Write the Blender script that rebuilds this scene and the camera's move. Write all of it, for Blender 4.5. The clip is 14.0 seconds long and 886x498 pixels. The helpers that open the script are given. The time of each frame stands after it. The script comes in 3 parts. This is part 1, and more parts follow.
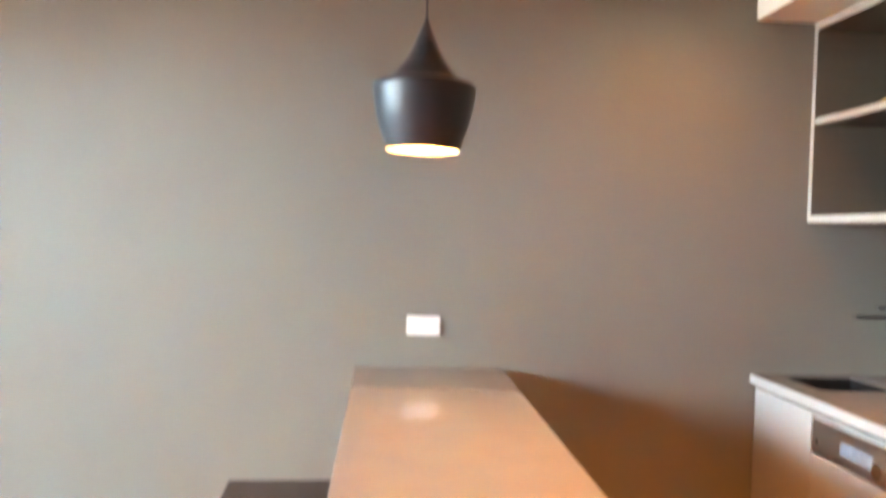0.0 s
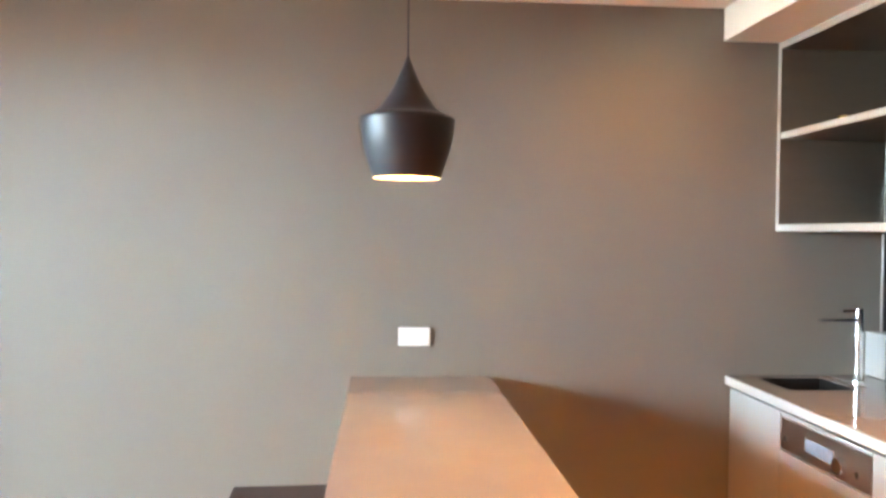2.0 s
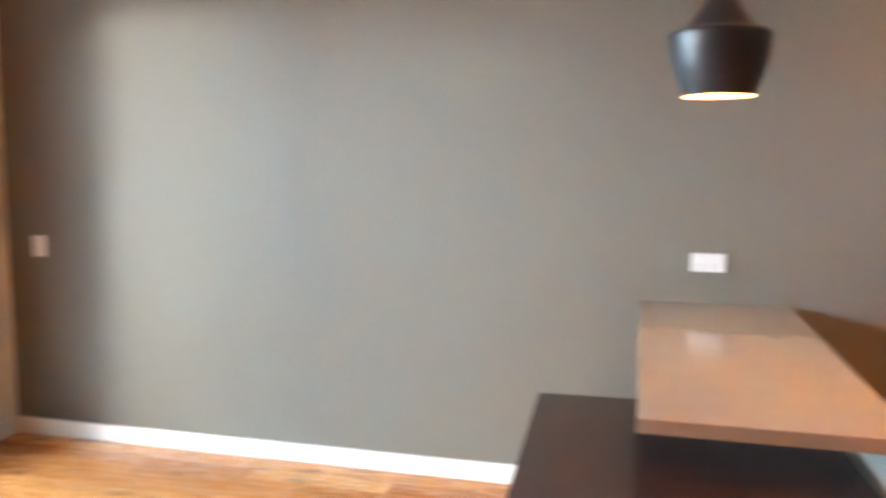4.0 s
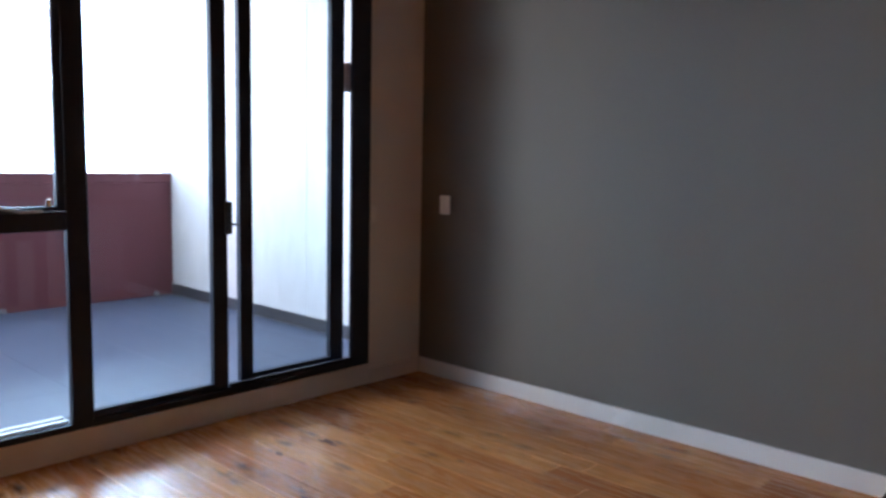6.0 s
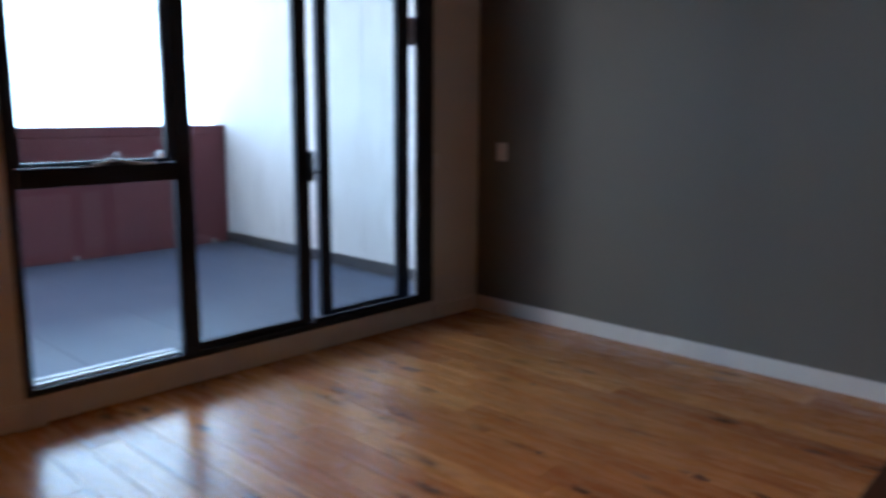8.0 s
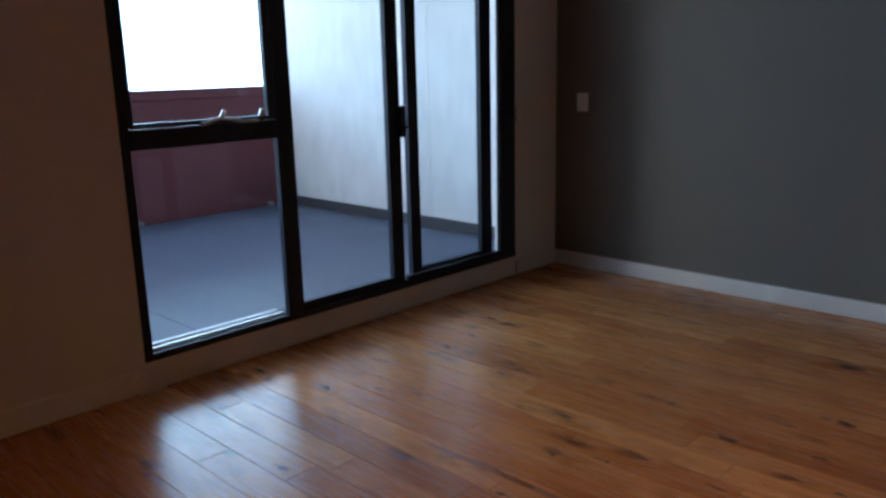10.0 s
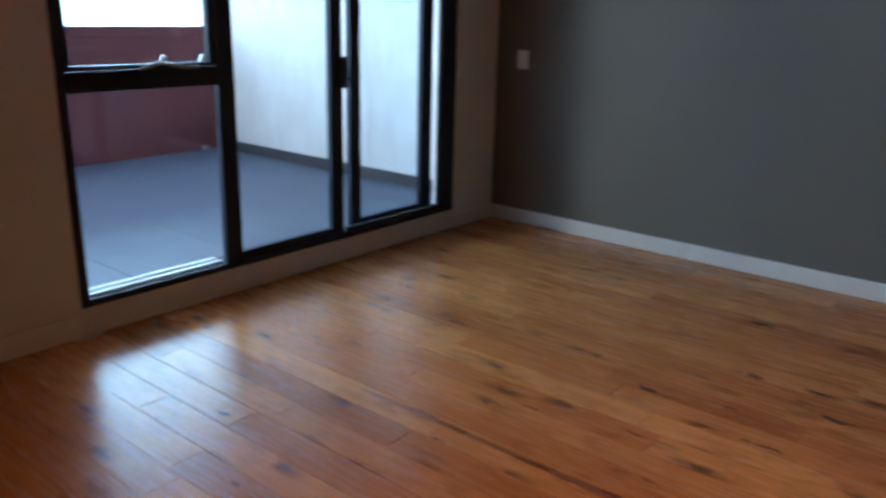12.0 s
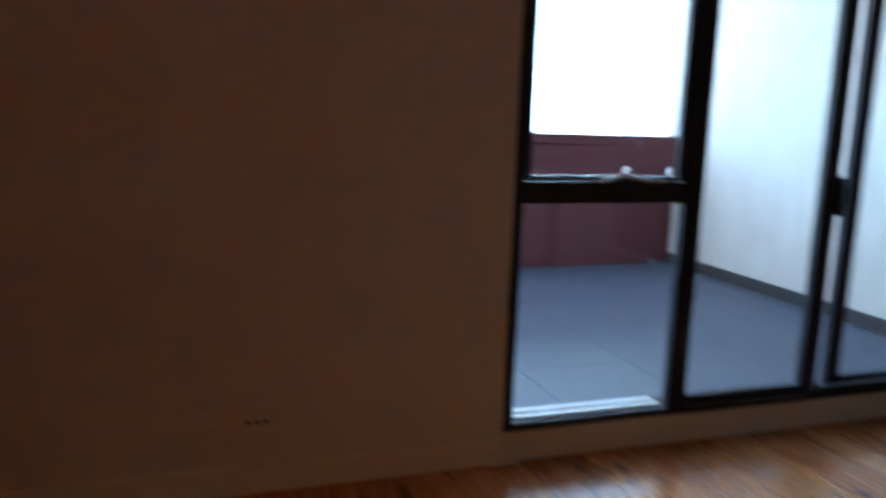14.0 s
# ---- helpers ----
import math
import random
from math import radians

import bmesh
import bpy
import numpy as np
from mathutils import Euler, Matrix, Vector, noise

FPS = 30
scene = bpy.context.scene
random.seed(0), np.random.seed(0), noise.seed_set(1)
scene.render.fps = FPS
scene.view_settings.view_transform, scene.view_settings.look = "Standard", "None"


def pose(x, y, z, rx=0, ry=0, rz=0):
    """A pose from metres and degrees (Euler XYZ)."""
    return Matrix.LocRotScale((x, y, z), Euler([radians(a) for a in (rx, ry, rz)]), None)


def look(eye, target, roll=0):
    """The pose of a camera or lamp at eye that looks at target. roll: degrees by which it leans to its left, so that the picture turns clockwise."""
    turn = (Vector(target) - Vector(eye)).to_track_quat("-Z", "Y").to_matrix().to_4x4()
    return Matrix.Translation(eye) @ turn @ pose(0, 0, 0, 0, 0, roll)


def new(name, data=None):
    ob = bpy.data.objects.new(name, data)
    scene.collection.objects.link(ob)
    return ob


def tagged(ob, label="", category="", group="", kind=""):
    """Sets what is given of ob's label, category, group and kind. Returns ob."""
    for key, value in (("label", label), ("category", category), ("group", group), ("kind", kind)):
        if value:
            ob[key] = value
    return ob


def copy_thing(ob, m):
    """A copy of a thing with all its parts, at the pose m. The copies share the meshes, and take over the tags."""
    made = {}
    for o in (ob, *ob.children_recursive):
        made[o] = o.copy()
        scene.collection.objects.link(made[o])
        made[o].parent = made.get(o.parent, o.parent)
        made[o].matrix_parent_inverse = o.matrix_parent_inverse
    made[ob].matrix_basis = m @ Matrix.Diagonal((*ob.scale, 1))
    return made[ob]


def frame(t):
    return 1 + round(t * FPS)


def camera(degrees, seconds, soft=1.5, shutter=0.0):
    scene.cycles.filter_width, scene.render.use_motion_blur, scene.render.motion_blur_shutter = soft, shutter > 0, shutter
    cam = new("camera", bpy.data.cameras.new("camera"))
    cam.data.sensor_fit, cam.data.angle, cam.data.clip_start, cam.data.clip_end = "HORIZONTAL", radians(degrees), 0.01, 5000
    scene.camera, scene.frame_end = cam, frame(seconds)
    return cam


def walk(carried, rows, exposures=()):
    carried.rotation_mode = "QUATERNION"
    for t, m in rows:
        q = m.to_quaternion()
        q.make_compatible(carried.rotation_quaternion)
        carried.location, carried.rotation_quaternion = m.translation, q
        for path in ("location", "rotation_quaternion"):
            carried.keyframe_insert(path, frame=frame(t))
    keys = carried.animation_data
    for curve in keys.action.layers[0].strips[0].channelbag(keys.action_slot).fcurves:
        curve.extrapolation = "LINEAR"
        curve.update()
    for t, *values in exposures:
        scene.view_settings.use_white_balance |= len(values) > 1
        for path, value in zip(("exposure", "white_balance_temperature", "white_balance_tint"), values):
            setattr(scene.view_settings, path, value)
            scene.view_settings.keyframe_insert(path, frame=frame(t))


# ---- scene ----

# ---------------------------------------------------------------- camera
cam = camera(58.6, 14.0, soft=2.8, shutter=0.9)
PATH = [
    (0, (0.106, -3.259, 1.476), (0.254, -1.265, 1.426), 1.8),
    (0.5, (0.128, -3.344, 1.562), (0.247, -1.349, 1.622), 1.0),
    (1, (0.135, -3.38, 1.567), (0.257, -1.385, 1.636), 0.9),
    (1.5, (0.131, -3.408, 1.555), (0.272, -1.413, 1.567), 0.6),
    (2, (0.132, -3.447, 1.532), (0.286, -1.454, 1.49), 0.6),
    (2.5, (0.138, -3.494, 1.499), (0.285, -1.501, 1.412), 0.3),
    (3, (0.108, -3.514, 1.499), (0.153, -1.52, 1.355), 0.4),
    (3.5, (0.063, -3.532, 1.504), (-0.125, -1.55, 1.312), 0.5),
    (4, (0.0, -3.533, 1.501), (-0.489, -1.606, 1.28), 0.3),
    (4.2, (-0.008, -3.538, 1.495), (-0.622, -1.662, 1.284), 0.2),
    (6.3, (0.071, -3.422, 1.289), (-1.3, -1.985, 1.053), 1.1),
    (6.5, (0.085, -3.44, 1.285), (-1.276, -1.997, 1.033), 1.2),
    (7, (0.105, -3.554, 1.307), (-1.214, -2.081, 1.004), 1.7),
    (7.5, (0.116, -3.696, 1.323), (-1.188, -2.218, 0.986), 1.3),
    (8, (0.057, -3.863, 1.318), (-1.302, -2.439, 0.963), 0.3),
    (8.2, (0.037, -3.92, 1.308), (-1.369, -2.542, 0.957), -0.3),
    (10.3, (-0.322, -4.159, 1.279), (-1.659, -2.747, 0.809), -1.5),
    (10.5, (-0.319, -4.18, 1.283), (-1.614, -2.736, 0.794), -0.9),
    (11, (-0.285, -4.217, 1.322), (-1.48, -2.707, 0.778), 0.3),
    (11.5, (-0.282, -4.235, 1.343), (-1.415, -2.693, 0.763), 1.3),
    (12, (-0.282, -4.204, 1.323), (-1.496, -2.723, 0.744), 1.4),
    (12.5, (-0.304, -4.15, 1.286), (-1.691, -2.811, 0.753), 1.4),
    (13, (-0.414, -4.025, 1.274), (-1.994, -2.898, 0.791), 1.5),
    (13.5, (-0.589, -3.990, 1.285), (-2.323, -3.082, 0.872), 1.6),
    (14, (-0.755, -3.954, 1.312), (-2.617, -3.314, 0.960), 2.0),
]
EXPOSURES = [(0, 5.75, 7350, 10), (0.5, 5.7, 6900, 9), (1.0, 5.75, 6750, 8), (1.6, 5.7, 6950, 9), (2.5, 5.7, 7250, 10), (3.4, 5.75, 7250, 10), (4.2, 5.1, 7100, 11),
             (5.4, 3.5, 6550, 15), (6.3, 2.7, 6350, 20), (7.0, 1.95, 6300, 20), (7.5, 2.1, 6200, 18), (8.2, 2.35, 6050, 15), (10.3, 2.05, 6000, 13),
             (11.0, 2.3, 5950, 11), (11.7, 2.6, 5900, 9), (13.0, 2.65, 5800, 4), (14, 2.4, 6100, 9)]
walk(cam, [(t, look(eye, target, roll)) for t, eye, target, roll in PATH], EXPOSURES)

# ---------------------------------------------------------------- light
SUN_UP, SUN_TURN = radians(50), radians(150)
world = bpy.data.worlds.new("sky")
scene.world = world
world.use_nodes = True
wn = world.node_tree.nodes
sky = wn.new("ShaderNodeTexSky")
sky.sky_type, sky.sun_disc = "NISHITA", False
sky.sun_elevation, sky.sun_rotation = SUN_UP, SUN_TURN
sky.dust_density = 1.0
wn["Background"].inputs["Strength"].default_value = 0.15
world.node_tree.links.new(sky.outputs[0], wn["Background"].inputs["Color"])

sun = new("sun", bpy.data.lights.new("sun", "SUN"))
sun.data.energy, sun.data.angle, sun.data.color = 3.0, radians(0.5), (1.0, 0.94, 0.86)
toward = Vector((math.sin(SUN_TURN) * math.cos(SUN_UP), math.cos(SUN_TURN) * math.cos(SUN_UP), math.sin(SUN_UP)))
sun.matrix_world = look(toward * 20, (0, 0, 0))

# the sky's light through the balcony opening, between parapet and slab
skylight = new("skylight", bpy.data.lights.new("skylight", "AREA"))
skylight.data.shape, skylight.data.size, skylight.data.size_y = "RECTANGLE", 3.40, 1.00
skylight.data.energy, skylight.data.color = 4, (0.82, 0.92, 1.0)
skylight.matrix_world = look((-6.72, -1.66, 2.23), (0.0, -1.66, 2.23))

# added lamp out of view, as brighter sky, for the grey wall's bright patch
patch_light = new("added_patch_light", bpy.data.lights.new("added_patch_light", "AREA"))
patch_light.data.shape, patch_light.data.size, patch_light.data.size_y = "RECTANGLE", 0.80, 1.30
patch_light.data.energy, patch_light.data.color = 10.5, (1.0, 0.99, 0.94)
patch_light.matrix_world = look((-6.75, -3.75, 2.02), (-2.6, 0.0, 1.6))

WARM = (1.0, 0.40, 0.05)


def spot(place, watts, size=2.0, blend=1.0):
    lamp = new("lamp", bpy.data.lights.new("lamp", "SPOT"))
    lamp.data.energy, lamp.data.color = watts, WARM
    lamp.data.spot_size, lamp.data.spot_blend, lamp.data.shadow_soft_size = size, blend, 0.06
    lamp.location = place
    return lamp


# only the first is seen; two more are added to warm floor and kitchen
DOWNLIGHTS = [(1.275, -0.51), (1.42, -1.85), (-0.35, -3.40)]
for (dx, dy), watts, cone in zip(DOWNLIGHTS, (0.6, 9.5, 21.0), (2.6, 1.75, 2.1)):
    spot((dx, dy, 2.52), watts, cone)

PENDANT = (0.207, -0.99)
bulb_light = new("lamp", bpy.data.lights.new("lamp", "POINT"))
bulb_light.data.energy, bulb_light.data.color, bulb_light.data.shadow_soft_size = 0.30, WARM, 0.05
bulb_light.location = (*PENDANT, 1.800)


# ---------------------------------------------------------------- materials
def material(name, color, rough=0.5, metal=0.0, vary=0.12, scale=6.0, fine=90.0, bump=0.0, bump_scale=60.0, coat=0.0, gloss=0.5,
             rough_vary=0.08, stretch=(1, 1, 1)):
    """A painted, stone or metal surface with variation at two scales."""
    m = bpy.data.materials.new(name)
    m.use_nodes = True
    n, l = m.node_tree.nodes, m.node_tree.links
    b = n["Principled BSDF"]
    tc = n.new("ShaderNodeTexCoord")
    mp = n.new("ShaderNodeMapping")
    mp.inputs["Scale"].default_value = stretch
    l.new(tc.outputs["Object"], mp.inputs["Vector"])
    big, small = n.new("ShaderNodeTexNoise"), n.new("ShaderNodeTexNoise")
    big.inputs["Scale"].default_value, small.inputs["Scale"].default_value = scale, fine
    big.inputs["Detail"].default_value = 4
    for t in (big, small):
        l.new(mp.outputs[0], t.inputs["Vector"])
    add = n.new("ShaderNodeMath")
    add.operation = "MULTIPLY_ADD"
    add.inputs[1].default_value = 0.5
    l.new(small.outputs["Fac"], add.inputs[0])
    half = n.new("ShaderNodeMath")
    half.operation = "MULTIPLY"
    half.inputs[1].default_value = 0.5
    l.new(big.outputs["Fac"], half.inputs[0])
    l.new(half.outputs[0], add.inputs[2])
    ramp = n.new("ShaderNodeMapRange")
    ramp.inputs["From Min"].default_value, ramp.inputs["From Max"].default_value = 0.3, 0.7
    ramp.inputs["To Min"].default_value, ramp.inputs["To Max"].default_value = 1 - vary, 1 + vary
    l.new(add.outputs[0], ramp.inputs["Value"])
    mix = n.new("ShaderNodeMix")
    mix.data_type, mix.blend_type = "RGBA", "MULTIPLY"
    mix.inputs["Factor"].default_value = 1
    mix.inputs["A"].default_value = (*color, 1)
    l.new(ramp.outputs[0], mix.inputs["B"])
    l.new(mix.outputs["Result"], b.inputs["Base Color"])
    rr = n.new("ShaderNodeMapRange")
    rr.inputs["To Min"].default_value, rr.inputs["To Max"].default_value = max(0.01, rough - rough_vary), rough + rough_vary
    l.new(big.outputs["Fac"], rr.inputs["Value"])
    l.new(rr.outputs[0], b.inputs["Roughness"])
    b.inputs["Metallic"].default_value = metal
    b.inputs["Specular IOR Level"].default_value = gloss
    b.inputs["Coat Weight"].default_value = coat
    b.inputs["Coat Roughness"].default_value = 0.08
    if bump:
        tx = n.new("ShaderNodeTexNoise")
        tx.inputs["Scale"].default_value = bump_scale
        tx.inputs["Detail"].default_value = 3
        l.new(mp.outputs[0], tx.inputs["Vector"])
        bp = n.new("ShaderNodeBump")
        bp.inputs["Strength"].default_value, bp.inputs["Distance"].default_value = bump, 0.002
        l.new(tx.outputs["Fac"], bp.inputs["Height"])
        l.new(bp.outputs[0], b.inputs["Normal"])
    return m


def glowing(name, color, strength):
    m = bpy.data.materials.new(name)
    m.use_nodes = True
    b = m.node_tree.nodes["Principled BSDF"]
    b.inputs["Base Color"].default_value = (*color, 1)
    b.inputs["Emission Color"].default_value = (*color, 1)
    b.inputs["Emission Strength"].default_value = strength
    return m


def glass_material():
    m = bpy.data.materials.new("clear_glass")
    m.use_nodes = True
    n, l = m.node_tree.nodes, m.node_tree.links
    n.remove(n["Principled BSDF"])
    clear, gloss, mix, fr = (n.new("ShaderNodeBsdfTransparent"), n.new("ShaderNodeBsdfGlossy"), n.new("ShaderNodeMixShader"),
                             n.new("ShaderNodeLayerWeight"))
    clear.inputs["Color"].default_value = (0.93, 0.965, 0.96, 1)
    gloss.inputs["Roughness"].default_value = 0.02
    curve = n.new("ShaderNodeMath")
    curve.operation = "POWER"
    curve.inputs[1].default_value = 5.0
    l.new(fr.outputs["Facing"], curve.inputs[0])
    amount = n.new("ShaderNodeMapRange")
    amount.inputs["To Min"].default_value, amount.inputs["To Max"].default_value = 0.035, 0.8
    l.new(curve.outputs[0], amount.inputs["Value"])
    l.new(amount.outputs[0], mix.inputs["Fac"])
    l.new(clear.outputs[0], mix.inputs[1])
    l.new(gloss.outputs[0], mix.inputs[2])
    l.new(mix.outputs[0], n["Material Output"].inputs["Surface"])
    return m


def wood_floor():
    """Oiled hardwood: tone by plank, long grain, fine streaks, dark knots and gum veins."""
    m = bpy.data.materials.new("oiled_hardwood")
    m.use_nodes = True
    n, l = m.node_tree.nodes, m.node_tree.links
    b = n["Principled BSDF"]
    info, geo = n.new("ShaderNodeObjectInfo"), n.new("ShaderNodeNewGeometry")
    shift = n.new("ShaderNodeVectorMath")
    shift.operation = "MULTIPLY_ADD"
    shift.inputs[1].default_value = (1, 1, 1)
    off = n.new("ShaderNodeCombineXYZ")
    big = n.new("ShaderNodeMath")
    big.operation = "MULTIPLY"
    big.inputs[1].default_value = 37.0
    l.new(info.outputs["Random"], big.inputs[0])
    l.new(big.outputs[0], off.inputs["X"])
    l.new(big.outputs[0], off.inputs["Z"])
    l.new(geo.outputs["Position"], shift.inputs[0])
    l.new(off.outputs[0], shift.inputs[2])

    def mapped(scale):
        mp = n.new("ShaderNodeMapping")
        mp.inputs["Scale"].default_value = scale
        l.new(shift.outputs[0], mp.inputs["Vector"])
        return mp.outputs[0]

    def noise_of(scale, size, detail=4, distort=0.0):
        t = n.new("ShaderNodeTexNoise")
        t.inputs["Scale"].default_value, t.inputs["Detail"].default_value, t.inputs["Distortion"].default_value = size, detail, distort
        l.new(mapped(scale), t.inputs["Vector"])
        return t.outputs["Fac"]

    def mixed(a, bb, fac, mode="MIX"):
        x = n.new("ShaderNodeMix")
        x.data_type, x.blend_type = "RGBA", mode
        for sock, v in (("A", a), ("B", bb), ("Factor", fac)):
            if isinstance(v, (tuple, float, int)):
                x.inputs[sock].default_value = v if not isinstance(v, tuple) else (*v, 1)
            else:
                l.new(v, x.inputs[sock])
        return x.outputs["Result"]

    def ranged(v, lo, hi, to_lo=0.0, to_hi=1.0):
        x = n.new("ShaderNodeMapRange")
        for sock, k in (("From Min", lo), ("From Max", hi), ("To Min", to_lo), ("To Max", to_hi)):
            x.inputs[sock].default_value = k
        l.new(v, x.inputs["Value"])
        return x.outputs[0]

    tone = n.new("ShaderNodeValToRGB")
    cr = tone.color_ramp
    cr.elements[0].position, cr.elements[0].color = 0.0, (0.35, 0.126, 0.039, 1)
    cr.elements[1].position, cr.elements[1].color = 1.0, (0.62, 0.300, 0.104, 1)
    e = cr.elements.new(0.2)
    e.color = (0.44, 0.170, 0.053, 1)
    e = cr.elements.new(0.7)
    e.color = (0.52, 0.228, 0.077, 1)
    l.new(info.outputs["Random"], tone.inputs["Fac"])
    cloud = noise_of((2.2, 6, 1), 2.4, 4, 1.0)
    grain = noise_of((1.3, 22, 1), 3.0, 5, 1.2)
    c = mixed(tone.outputs[0], (0.25, 0.085, 0.027), ranged(cloud, 0.45, 0.75, 0, 0.55))
    c = mixed(c, (0.16, 0.07, 0.028), ranged(grain, 0.52, 0.80, 0, 0.15))
    knots = n.new("ShaderNodeTexVoronoi")
    knots.inputs["Scale"].default_value = 1.0
    l.new(mapped((3.2, 8.6, 1)), knots.inputs["Vector"])
    patch = noise_of((3, 8, 1), 3.1, 2)
    near_knot = ranged(knots.outputs["Distance"], 0.33, 0.05, 0.0, 1.0)
    kk = n.new("ShaderNodeMath")
    kk.operation = "MULTIPLY"
    l.new(near_knot, kk.inputs[0])
    l.new(ranged(patch, 0.41, 0.53), kk.inputs[1])
    c = mixed(c, (0.070, 0.026, 0.012), kk.outputs[0])
    vein = noise_of((1.4, 11, 1), 2.4, 3, 1.4)
    c = mixed(c, (0.12, 0.042, 0.016), ranged(vein, 0.65, 0.78, 0, 0.40))
    l.new(c, b.inputs["Base Color"])
    l.new(ranged(grain, 0.3, 0.7, 0.22, 0.31), b.inputs["Roughness"])
    b.inputs["Specular IOR Level"].default_value = 0.36
    bp = n.new("ShaderNodeBump")
    bp.inputs["Strength"].default_value, bp.inputs["Distance"].default_value = 0.06, 0.0010
    l.new(grain, bp.inputs["Height"])
    l.new(bp.outputs[0], b.inputs["Normal"])
    return m


GREY_PAINT = material("taupe_grey_paint", (0.178, 0.164, 0.138), 0.62, gloss=0.22, vary=0.04, scale=1.5, fine=260, bump=0.35, bump_scale=420)
WHITE_PAINT = material("warm_white_paint", (0.74, 0.72, 0.68), 0.5, vary=0.03, scale=2, fine=200, bump=0.2, bump_scale=300)
CEILING_PAINT = material("flat_white_paint", (0.79, 0.79, 0.72), 0.7, vary=0.02, scale=2, fine=150)
TRIM_PAINT = material("gloss_white_trim", (0.78, 0.76, 0.72), 0.25, vary=0.03, scale=5, fine=120)
STONE = material("pale_engineered_stone", (0.220, 0.190, 0.176), 0.055, vary=0.05, scale=9, fine=420, rough_vary=0.002, gloss=0.95)
CABINET = material("satin_white_laminate", (0.38, 0.37, 0.355), 0.25, vary=0.02, scale=3, fine=80, rough_vary=0.04)
NICHE = material("dark_taupe_laminate", (0.105, 0.088, 0.068), 0.38, vary=0.10, scale=4, fine=60, stretch=(1, 1, 6))
EDGING = material("pale_edge_banding", (0.42, 0.40, 0.36), 0.3, vary=0.03)
BLACK_GLASS = material("black_gloss_glass", (0.008, 0.008, 0.010), 0.05, vary=0.05, rough_vary=0.02)
STEEL = material("bronze_brushed_steel", (0.27, 0.20, 0.16), 0.34, metal=0.85, vary=0.06, scale=5, fine=300, stretch=(1, 1, 30))
CHROME = material("polished_chrome", (0.75, 0.76, 0.78), 0.12, metal=1.0, vary=0.02, rough_vary=0.03)
SATIN = material("satin_chrome", (0.42, 0.42, 0.43), 0.35, metal=0.9, vary=0.05)
SPOUT = material("grey_weathered_pipe", (0.30, 0.31, 0.33), 0.6, vary=0.15, scale=20)
SINK = material("dark_sink_steel", (0.012, 0.012, 0.013), 0.6, metal=0.0, vary=0.1, gloss=0.1)
ESPRESSO = material("espresso_stained_wood", (0.024, 0.015, 0.017), 0.24, vary=0.14, scale=3, fine=7, rough_vary=0.03, stretch=(8, 1, 1), bump=0.0,
                    bump_scale=40)
ALUMINIUM = material("charcoal_powdercoat", (0.026, 0.033, 0.050), 0.55, vary=0.12, scale=6, fine=300, gloss=0.2)
# pale, barely metallic base carries the sky's glint on the sill
TRACK = material("aluminium_sky_glint", (0.72, 0.74, 0.77), 0.4, metal=0.2, vary=0.08)
BLACK_PLASTIC = material("black_plastic", (0.02, 0.02, 0.021), 0.4, vary=0.1)
PLATE = material("white_plastic_plate", (0.78, 0.77, 0.74), 0.3, vary=0.02)
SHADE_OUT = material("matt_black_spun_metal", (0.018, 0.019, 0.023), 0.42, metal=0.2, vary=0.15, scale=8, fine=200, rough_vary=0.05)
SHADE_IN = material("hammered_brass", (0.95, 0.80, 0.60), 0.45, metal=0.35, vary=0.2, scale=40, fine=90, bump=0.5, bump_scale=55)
RENDER_WALL = material("pale_cement_render", (0.68, 0.69, 0.70), 0.8, vary=0.13, scale=1.8, fine=14, bump=0.5, bump_scale=90, stretch=(1, 1, 0.35))
MAROON = material("maroon_masonry_paint", (0.135, 0.033, 0.040), 0.7, vary=0.12, scale=2.5, fine=80, bump=0.3, bump_scale=80)
BALCONY_TILE = material("slate_grey_tile", (0.066, 0.090, 0.145), 0.52, vary=0.10, scale=3, fine=120, bump=0.15, bump_scale=120, gloss=0.45)
GROUT = material("dark_grout", (0.046, 0.062, 0.100), 0.8, vary=0.1)
DARK_TILE = material("charcoal_tile", (0.055, 0.057, 0.065), 0.4, vary=0.12, scale=5, fine=100)
BRASS = material("worn_brass", (0.75, 0.50, 0.18), 0.25, metal=1.0, vary=0.1)
DISPLAY = material("pale_display_glass", (0.22, 0.27, 0.33), 0.1, vary=0.15, scale=30)
GROUND = material("distant_ground", (0.50, 0.50, 0.47), 0.9, vary=0.2, scale=0.05, fine=0.4)
BULB = glowing("lit_bulb", (1.0, 0.60, 0.28), 34.0)
LED = glowing("lit_downlight", (1.0, 0.80, 0.55), 5.0)
HAZE = glowing("bright_haze", (0.50, 0.76, 1.0), 1.5)
GLASS = glass_material()
FLOORWOOD = wood_floor()
GUM = material("dark_gum_vein", (0.200, 0.070, 0.028), 0.28, vary=0.35, scale=14, fine=120, stretch=(0.3, 1, 1))
KNOT = material("dark_knot", (0.075, 0.028, 0.014), 0.42, gloss=0.15, vary=0.6, scale=45, fine=160)
UNDERLAY = material("dark_underlay", (0.03, 0.022, 0.016), 0.9, vary=0.1)


# ---------------------------------------------------------------- shape helpers
def box(bm, x0, x1, y0, y1, z0, z1, bevel=0.0, seg=1):
    vs = bmesh.ops.create_cube(bm, size=1.0, matrix=Matrix.Translation(((x0 + x1) / 2, (y0 + y1) / 2, (z0 + z1) / 2))
                               @ Matrix.Diagonal((x1 - x0, y1 - y0, z1 - z0, 1)))["verts"]
    if bevel:
        es = list({e for v in vs for e in v.link_edges})
        bmesh.ops.bevel(bm, geom=es, offset=bevel, segments=seg, affect="EDGES", profile=0.5)
    return vs


